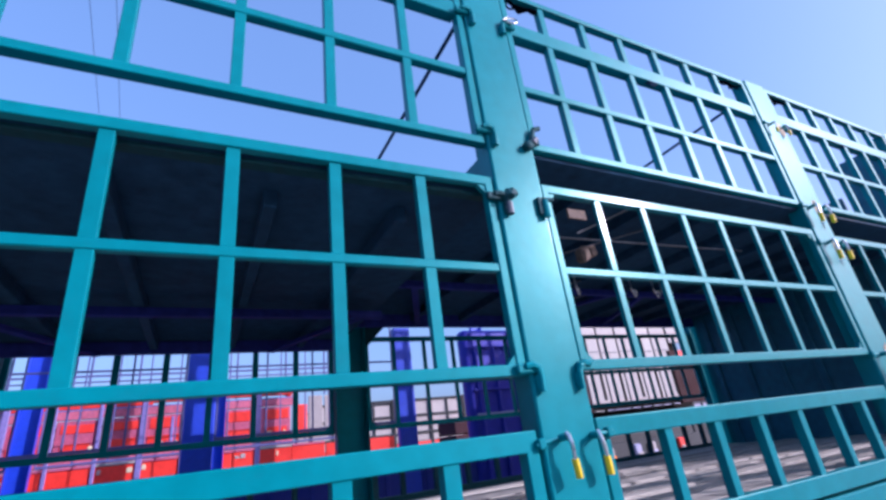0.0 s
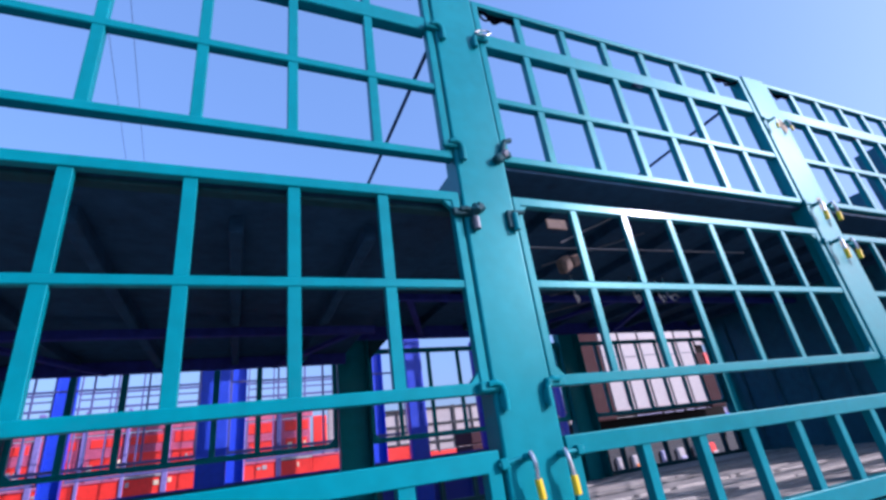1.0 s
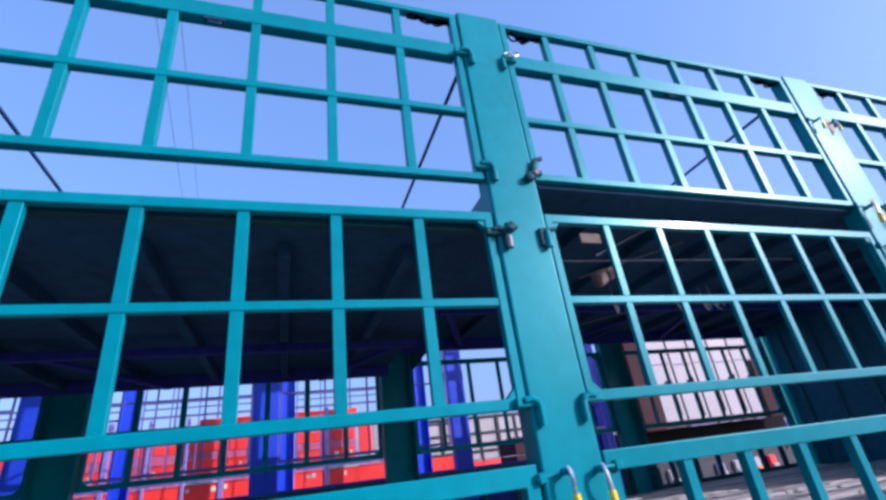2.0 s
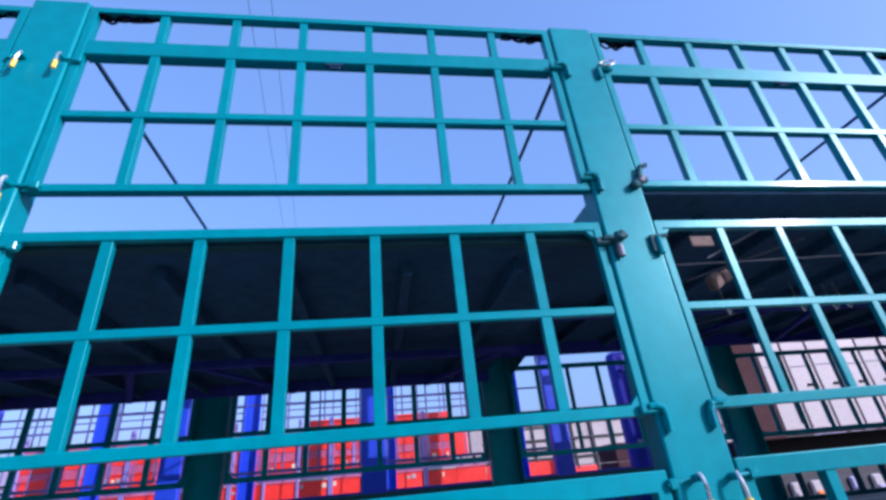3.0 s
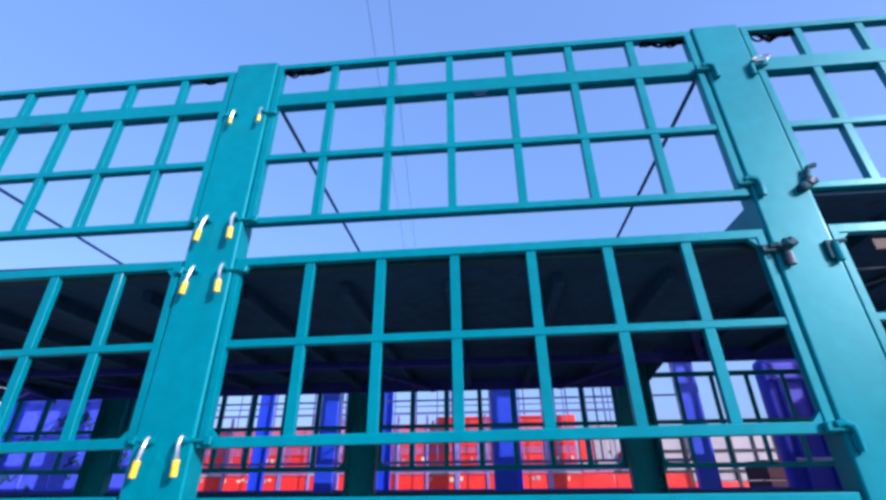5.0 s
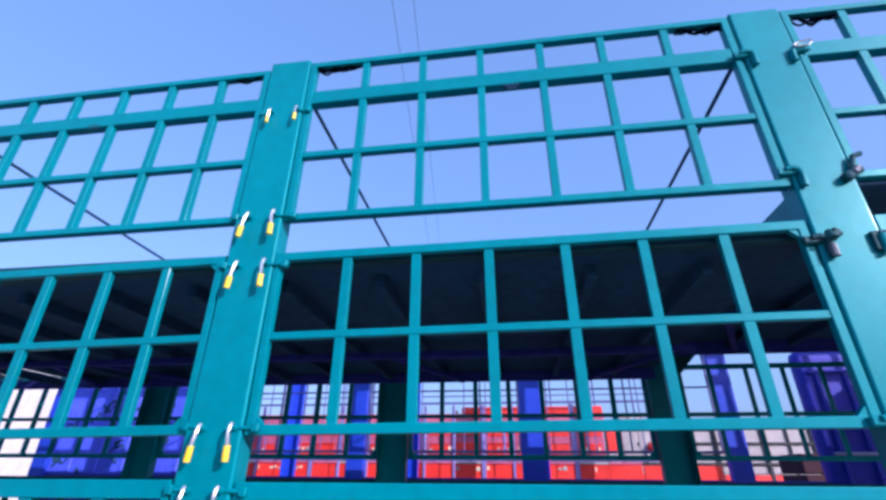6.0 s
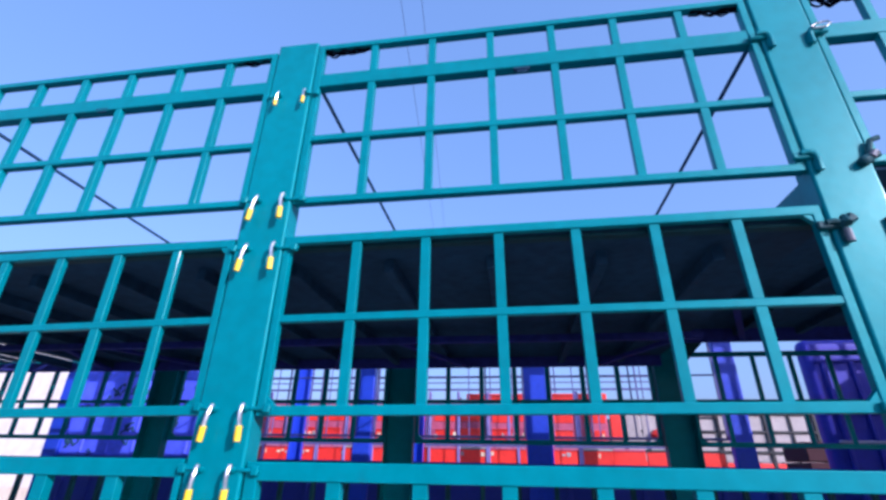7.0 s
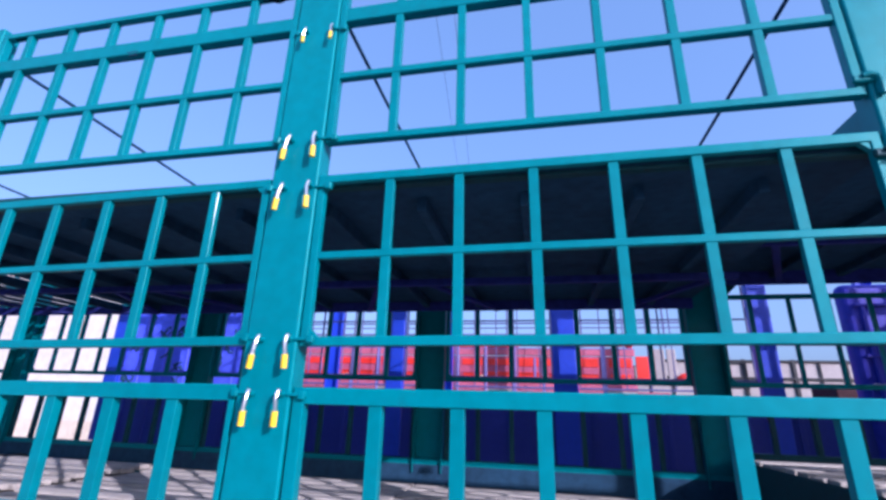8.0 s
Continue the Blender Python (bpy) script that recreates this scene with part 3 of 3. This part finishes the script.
def rope_bundle(x, y, z, length, seed):
    """Slack black rope strands wound along the top rail, with loose turns."""
    r = random.Random(seed)
    bm = bmesh.new()
    for k in range(4):
        ph, amp = r.uniform(0, 6), r.uniform(0.008, 0.034)
        lo, hi = r.uniform(-0.5, -0.35), r.uniform(0.3, 0.5)
        pts = []
        for i in range(25):
            u = i / 24
            sag = math.sin(math.pi * u)
            pts.append(((lo + (hi - lo) * u) * length, -0.012 + 0.014 * math.sin(ph + 9 * u), -0.01 - amp * sag * (1 + 0.4 * math.sin(ph + 12 * u))))
        add_tube(bm, pts, r.uniform(0.004, 0.007), 5)
    for i in range(3):
        c, w = r.uniform(-0.35, 0.35) * length, r.uniform(0.02, 0.045)
        pts = [(c + w * math.cos(a), -0.012 + 0.008 * math.sin(a), -0.02 + 0.02 * math.sin(a)) for a in [j * 0.6 for j in range(11)]]
        add_tube(bm, pts, 0.0045, 5)
    ob = new("rope", finish(bm, "rope", ROPE))
    ob.location = (x, y, z)
    tagged(ob, "slack black rope tied along a teal top rail", "rope", "ropes tied along the top rail")


for k, p in enumerate(POSTS[1:-1]):
    rope_bundle(p - 0.27, Y0 + 0.036, 3.862, 0.27, 10 + k)
    rope_bundle(p + 0.29, Y0 + 0.036, 3.862, 0.29, 30 + k)


# running gear that carries the trailers
def wheel(x, y, r, owner):
    bm = bmesh.new()
    bmesh.ops.create_cone(bm, cap_ends=True, segments=28, radius1=r, radius2=r, depth=0.28, matrix=Matrix.Rotation(math.pi / 2, 4, "X"))
    bmesh.ops.bevel(bm, geom=[e for e in bm.edges if abs(e.verts[0].co.y - e.verts[1].co.y) < 0.01], offset=0.035, segments=2, affect="EDGES")
    w = part("wheel", bm, RUBBER, owner, (x, y, r), "black rubber tyre")
    bm = bmesh.new()
    bmesh.ops.create_cone(bm, cap_ends=True, segments=20, radius1=r * 0.55, radius2=r * 0.55, depth=0.30, matrix=Matrix.Rotation(math.pi / 2, 4, "X"))
    part("rim", bm, GREY, w, (x, y, r))


def running_gear(owner, xs, y0, y1, bed):
    for x in xs:
        for y in (y0 + 0.2, y1 - 0.2):
            wheel(x, y, 0.5, owner)
        bm = bmesh.new()
        add_rod(bm, (0, y0 + 0.2 - (y0 + y1) / 2, 0), (0, y1 - 0.2 - (y0 + y1) / 2, 0), 0.07)
        add_box(bm, (0, 0, (bed - 0.5) / 2), (0.3, (y1 - y0) * 0.45, bed - 0.5 + 0.05), 0.02)
        part("axle", bm, DARK, owner, (x, (y0 + y1) / 2, 0.5))


running_gear(trailer, (-8.0, -6.9, -5.8, 4.6), Y0, Y1, 0.6)


# ---------------------------------------------------------------- the blue trailer behind it
blue = thing("stake_trailer", (-1.2, 6.65, 0), "royal blue stake trailer with solid low boards and barred upper sides", "trailer")
BPOSTS = {5.4: [-6.41, -4.2, -2.13, -0.015, 2.18, 4.17], 7.9: [-6.22, -4.09, -1.94, 0.2, 2.35, 4.75]}
BX0, BX1 = -6.5, 4.88


def scrawl(owner, x, y, z, r):
    """A dark scrawled stroke on a sheet."""
    bm = bmesh.new()
    pts = [(0, 0, 0)]
    for k in range(6):
        pts.append((pts[-1][0] + r.uniform(-0.06, 0.07), 0, pts[-1][2] + r.uniform(-0.07, 0.06)))
    add_tube(bm, pts, r.uniform(0.008, 0.018), 4)
    part("scrawl", bm, UNDER, owner, (x, y, z))


for y, s in ((5.4, 1), (7.9, -1)):
    for x in BPOSTS[y]:
        wide = {-0.015: 0.275, 2.18: 0.215}.get(x, 0.22) if y < 6 else 0.23
        p = part("side_post", post_mesh(wide, 2.04 if y < 6 else 2.7, 0.10, BLUE), BLUE, blue, (x, y - s * 0.008, 2.05 if y < 6 else 2.38))
        p.rotation_euler = (0, 0, math.pi if s < 0 else 0)
    for a, b in zip(BPOSTS[y], BPOSTS[y][1:]):
        # low boards and ribs use a darkened blue: shade put into paint
        board = bar("low_board", ((a + b) / 2, y + s * 0.03, 1.355), (b - a - 0.24, 0.03, 0.67), BLUE_SHADED, blue, 0.004, "solid ribbed low board in blue darkened for shade")
        for i in range(5):
            bar("rib", ((a + b) / 2 - 0.8 + i * 0.4, y + s * 0.008, 1.345), (0.055, 0.02, 0.62), BLUE_SHADED, board, 0.005)
        if b < -4 and y < 6:
            # closed blue sheet side with dents and scrawled marks, reaching past its post
            sheet = bar("sheet_side", (-5.21, y + s * 0.06, 2.42), (2.6, 0.03, 1.46), SKY_BLUE, blue, 0.01, "dented blue sheet side with dark scrawled marks")
            r = random.Random(8)
            for i in range(7):
                bar("sheet_rib", (-6.38 + i * 0.38, y + s * 0.04, 2.42), (0.05, 0.02, 1.4), SKY_BLUE, sheet, 0.008)
            for i in range(48):
                scrawl(sheet, r.uniform(-6.42, -4.0), y + s * 0.036, r.uniform(1.75, 2.85), r)
        elif b < 3.9:
            cage("barred_gate", a + 0.14, b - 0.14, y, 1.95, 3.2 if y < 6 else 3.6, [(2.66, 0.02)] if y < 6 else [(2.86, 0.03), (2.98, 0.02)], 0.03, 0.018, 0.02, SLATE, blue, thick=s, count=3 if y < 6 else 4, stile=0.02)
bar("deck", ((BX0 + BX1) / 2, 6.65, 1.0), (BX1 - BX0, 2.4, 0.06), UNDER, blue, 0.006)
bar("chassis_beam", ((BX0 + BX1) / 2, 6.65, 0.85), (BX1 - BX0, 0.9, 0.26), DARK, blue, 0.01)
running_gear(blue, (-5.2, -4.1, 2.6), 5.4, 7.9, 0.75)

# the blue head wall with rounded shoulders
bm = bmesh.new()
add_box(bm, (0, 0, 0), (1.2, 0.2, 2.0), 0.085, segs=4)
head = part("head_wall", bm, ROYAL, blue, (3.62, 5.47, 2.05), "blue steel head wall with rounded shoulders and ribs")
for i in range(4):
    bar("rib", (3.18 + i * 0.292, 5.36, 1.98), (0.05, 0.03, 1.66), ROYAL, head, 0.01)
for z in (2.80, 2.25, 1.95):
    bar("cross_strip", (3.62, 5.355, z), (1.04, 0.03, 0.035), GREY if z < 2 else ROYAL, head, 0.008)

crate = thing("crate", (3.8, 7.0, 1.03), "brown wooden crate standing on the blue trailer's deck", "crate")
for i in range(4):
    bar("board", (3.8, 7.0, 1.15 + i * 0.25), (0.7, 0.6, 0.235), BROWN, crate, 0.01)

# ---------------------------------------------------------------- the red trailer beyond
RY = 9.0
red = thing("stake_trailer", (-2.0, RY + 1.2, 0), "bright red stake trailer with lavender-grey frames and pale lettering", "trailer")
r = random.Random(21)


def lettering(owner, x0, x1, z, tall, odds, inks):
    """Pale strokes of writing too small to read."""
    u = x0
    while u < x1:
        w = round(r.uniform(0.02, 0.07), 2)
        if r.random() < odds:
            bar("lettering", (u + w / 2, RY - 0.03, z + r.uniform(-0.02, 0.02)), (w, 0.012, r.choice(tall)), r.choice(inks), owner, 0.002)
        u += w + r.uniform(0.015, 0.05) + (0.2 if r.random() < 0.1 else 0)


for i in range(14):
    x0 = -5.84 + i * 0.56
    low = bar("low_board", (x0 + 0.28, RY, 1.675), (0.557, 0.05, 0.57), RED, red, 0.004)
    bar("board_edge", (x0 + 0.28, RY - 0.03, 1.955), (0.55, 0.03, 0.035), PINK if i % 4 else WHITE, low, 0.004)
    if i == 13:
        break       # the last low board stands under the cover panel
    panel = bar("side_panel", (x0 + 0.28, RY, 2.35), (0.5, 0.03, 0.52), PINK, red, 0.012, "sun-bleached pink panel with red stripes")
    bar("stake", (x0, RY - 0.025, 2.3), (0.05 if i % 3 else 0.08, 0.06, 1.36), LAVENDER, red, 0.008)
    bar("painted_stripe", (x0 + 0.28 + r.uniform(-0.02, 0.02), RY - 0.019, 2.49), (r.choice((0.4, 0.46)), 0.014, r.choice((0.12, 0.16))), RED, panel, 0.004)
    bar("painted_stripe", (x0 + 0.28 + r.uniform(-0.03, 0.03), RY - 0.019, 2.2), (r.choice((0.36, 0.44)), 0.014, r.choice((0.17, 0.21))), RED, panel, 0.004)
    if i % 4 == 1:
        bar("panel_stay", (x0 + 0.40, RY - 0.02, 2.335), (0.045, 0.03, 0.47), LAVENDER, panel, 0.005)
    lettering(panel, x0 + 0.09, x0 + 0.46, 2.17, (0.05, 0.08, 0.11), 0.7 if i in (2, 5, 7, 10, 11) else 0.3, (WHITE, CREAM, CREAM, PINK))
    lettering(low, x0 + 0.05, x0 + 0.52, 1.86, (0.04, 0.07), 0.6 if i in (1, 2, 6, 8) else 0.15, (WHITE, CREAM, CREAM))
bar("side_rail", (-2.2, RY - 0.012, 2.685), (7.3, 0.05, 0.13), FADED_RED, red, 0.01)
bar("rail_cap", (-2.2, RY - 0.03, 2.755), (7.3, 0.03, 0.02), LAVENDER, red, 0.004)
bar("side_rail", (-2.2, RY - 0.012, 2.035), (7.3, 0.05, 0.11), FADED_RED, red, 0.01)
bar("top_rail", (-3.3, RY - 0.01, 2.795), (5.2, 0.06, 0.05), RED, red, 0.01)
bar("header_beam", (0.12, RY, 2.87), (2.64, 0.09, 0.135), RED, red, 0.012)
for x in (-1.12, 1.38):
    bar("header_upright", (x, RY + 0.03, 2.8), (0.08, 0.05, 0.3), RED, red, 0.01)
bar("tail_board", (2.67, RY, 1.74), (1.3, 0.05, 0.37), RED, red, 0.012)
# thin upper bars that carry the tarpaulin hoops
for k in range(12):
    x = -5.7 + k * 0.70 + r.uniform(-0.14, 0.14)
    bar("upper_bar", (x, RY, 3.28), (0.028, 0.028, 1.0), SLATE, red, 0.004)
for z in (3.03, 3.26, 3.76):
    bar("upper_rail", (-1.7, RY + 0.01, z), (8.4, 0.026, 0.03), SLATE, red, 0.004)
bar("end_panel", (1.58, RY, 2.37), (0.24, 0.03, 0.5), RED, red, 0.012)
for x, w in ((1.85, 0.25), (2.09, 0.16)):
    bar("pale_panel", (x, RY, 2.45), (w, 0.03, 0.62), WHITE, red, 0.01, "chalky white cover panel")
bm = bmesh.new()
bmesh.ops.create_uvsphere(bm, u_segments=18, v_segments=12, radius=1.0, matrix=Matrix.Diagonal((0.2, 0.1, 0.11, 1)))
part("tail_lamp_box", bm, RED, red, (2.33, RY - 0.06, 2.22), "rounded glossy red lamp housing")
for x in (2.7, 3.3):
    bar("window_stile", (x, RY, 2.3), (0.05, 0.05, 0.46), DARK, red, 0.006)
for z in (2.51, 2.09):
    bar("window_rail", (3.0, RY, z), (0.65, 0.05, 0.045), DARK, red, 0.006)
bar("deck", (-1.35, RY + 1.2, 1.35), (9.3, 2.35, 0.16), DARK, red, 0.01)
running_gear(red, (-5.0, -3.8, 0.4), RY, RY + 2.4, 1.2)

# ---------------------------------------------------------------- white building on the left, maroon truck on the right
slab("building_wall", (-24, 12.5, 2.9), (24, 0.4, 5.8), PLASTER, "sunlit white plastered building wall", "wall")
slab("baseboard", (-24, 12.27, 0.45), (24, 0.06, 0.9), TAN, "dusty tan base band of the building", "trim")

maroon = thing("cargo_truck", (9, 9, 0), "maroon cargo truck with white upper side panels", "truck")
# body near black: the shadow below the panels is in its colour
bar("cargo_body", (9.2, 9.45, 1.78), (4.5, 1.7, 0.34), BLACK_SHADE, maroon, 0.02)
bar("corner_post", (7.17, 8.0, 2.9), (0.52, 0.1, 1.98), MAROON, maroon, 0.02)
bar("end_panel", (10.85, 8.0, 2.55), (1.2, 0.1, 1.25), MAROON, maroon, 0.02)
for i in range(5):
    x = 7.76 + i * 0.585
    panel = bar("side_panel", (x, 8.02, 2.95), (0.545, 0.05, 1.86), WHITE, maroon, 0.012, "chalky white side panel")
    bar("panel_seam", (x, 7.99, 3.2 - 0.02 * (i % 2)), (0.46, 0.012, 0.022), STEEL, panel, 0.003)
    bar("stay", (x + 0.14, 7.985, 2.5), (0.06, 0.02, 0.7 + 0.1 * (i % 2)), BLACK_SHADE, panel, 0.006)
    bar("stay_hook", (x + 0.07, 7.985, 2.82), (0.19, 0.02, 0.05), BLACK_SHADE, panel, 0.006)
bar("top_panel", (10.75, 8.02, 3.62), (0.62, 0.05, 0.5), WHITE, maroon, 0.012, "chalky white top panel")
bar("rust_panel", (10.9, 7.94, 3.02), (0.75, 0.03, 0.3), RED, maroon, 0.012, "faded red end board")
# black backing added so the gaps between panels read dark
bar("inner_lining", (9.1, 8.09, 2.9), (3.3, 0.03, 1.9), BLACK_SHADE, maroon, 0.006)
bar("chassis_beam", (9.2, 9.1, 1.35), (5.2, 0.9, 0.5), DARK, maroon, 0.02)
bar("lamp_bar", (9.0, 8.05, 1.1), (4.0, 0.06, 0.34), DARK, maroon, 0.01)
for x, m, low in ((7.25, WHITE, WHITE), (7.65, WHITE, ORANGE), (8.45, GREY, WHITE), (8.9, WHITE, GREY), (9.4, WHITE, ORANGE), (9.85, RED, WHITE)):
    lamp = bar("marker_lamp", (x, 7.99, 1.05), (0.22, 0.08, 0.32), m, maroon, 0.04)
    bar("lens", (x + 0.02, 7.94, 0.98), (0.16, 0.03, 0.13), low, lamp, 0.012)
for x in (7.5, 10.5):
    bar("lamp_hanger", (x, 8.05, 1.45), (0.08, 0.05, 0.4), DARK, maroon, 0.01)
running_gear(maroon, (8.0, 10.6), 8.0, 10.3, 1.15)


# ---------------------------------------------------------------- more parked trailers, far off across the yard
def parked_trailer(x, y, length, board_mat, panel_mat, label):
    """A covered stake trailer: low boards, pale cover panels behind dark frames."""
    far = thing("parked_trailer", (x, y, 0), label, "trailer", "trailers parked across the yard")
    bar("deck", (x, y, 1.15), (length, 2.4, 0.16), DARK, far, 0.02)
    n = max(3, round(length / 1.3))
    w = length / n
    for side in (-1, 1):
        yy = y + side * 1.2
        for i in range(n):
            xx = x - length / 2 + w * (i + 0.5)
            bar("low_board", (xx, yy, 1.55), (w - 0.06, 0.05, 0.62), board_mat, far, 0.01)
            bar("cover_panel", (xx, yy - side * 0.03, 2.55), (w - 0.05, 0.03, 1.3), panel_mat, far, 0.01)
            bar("frame_upright", (xx, yy + side * 0.02, 2.5), (0.05, 0.05, 1.4), DARK, far, 0.005)
        for i in range(n + 1):
            bar("side_post", (x - length / 2 + w * i, yy + side * 0.01, 2.2), (0.10, 0.08, 2.1), DARK, far, 0.01)
        for z in (2.15, 2.7, 3.2):
            bar("rail", (x, yy + side * 0.03, z), (length, 0.05, 0.06), DARK, far, 0.005)
    running_gear(far, (x - length * 0.3, x - length * 0.15, x + length * 0.3), y - 1.2, y + 1.2, 1.1)


parked_trailer(9.0, 16.5, 12.0, RED, WHITE, "red parked trailer with pale cover panels in dark frames")
parked_trailer(-6.0, 17.5, 12.5, MAROON, GREY, "brown parked trailer with grey cover panels in dark frames")
parked_trailer(23.0, 17.0, 12.0, BLUE, GREY, "blue parked trailer with grey cover panels in dark frames")


# ---------------------------------------------------------------- the power line overhead
line = thing("power_line", (-3.0, 23.0, 0), "two thin dark power wires strung between wooden poles", "power line")
for x, y in ((0.05, -13.5), (-7.0, 60.0)):
    bm = bmesh.new()
    bmesh.ops.create_cone(bm, cap_ends=True, segments=12, radius1=0.16, radius2=0.11, depth=9.4, matrix=Matrix.Translation((0, 0, 4.7)))
    part("pole", bm, BROWN, line, (x, y, 0), "weathered wooden pole")
    bar("crossarm", (x, y, 8.95), (1.2, 0.1, 0.1), BROWN, line, 0.01)
for dx in (-0.09, 0.09):
    bm = bmesh.new()
    add_tube(bm, [(0.05 + dx * 2 - 7.05 * u, -13.5 + 73.5 * u, 9.05 - 1.2 * u * (1 - u)) for u in [k / 40 for k in range(41)]], 0.0042, 5)
    part("wire", bm, DARK, line, (0, 0, 0))
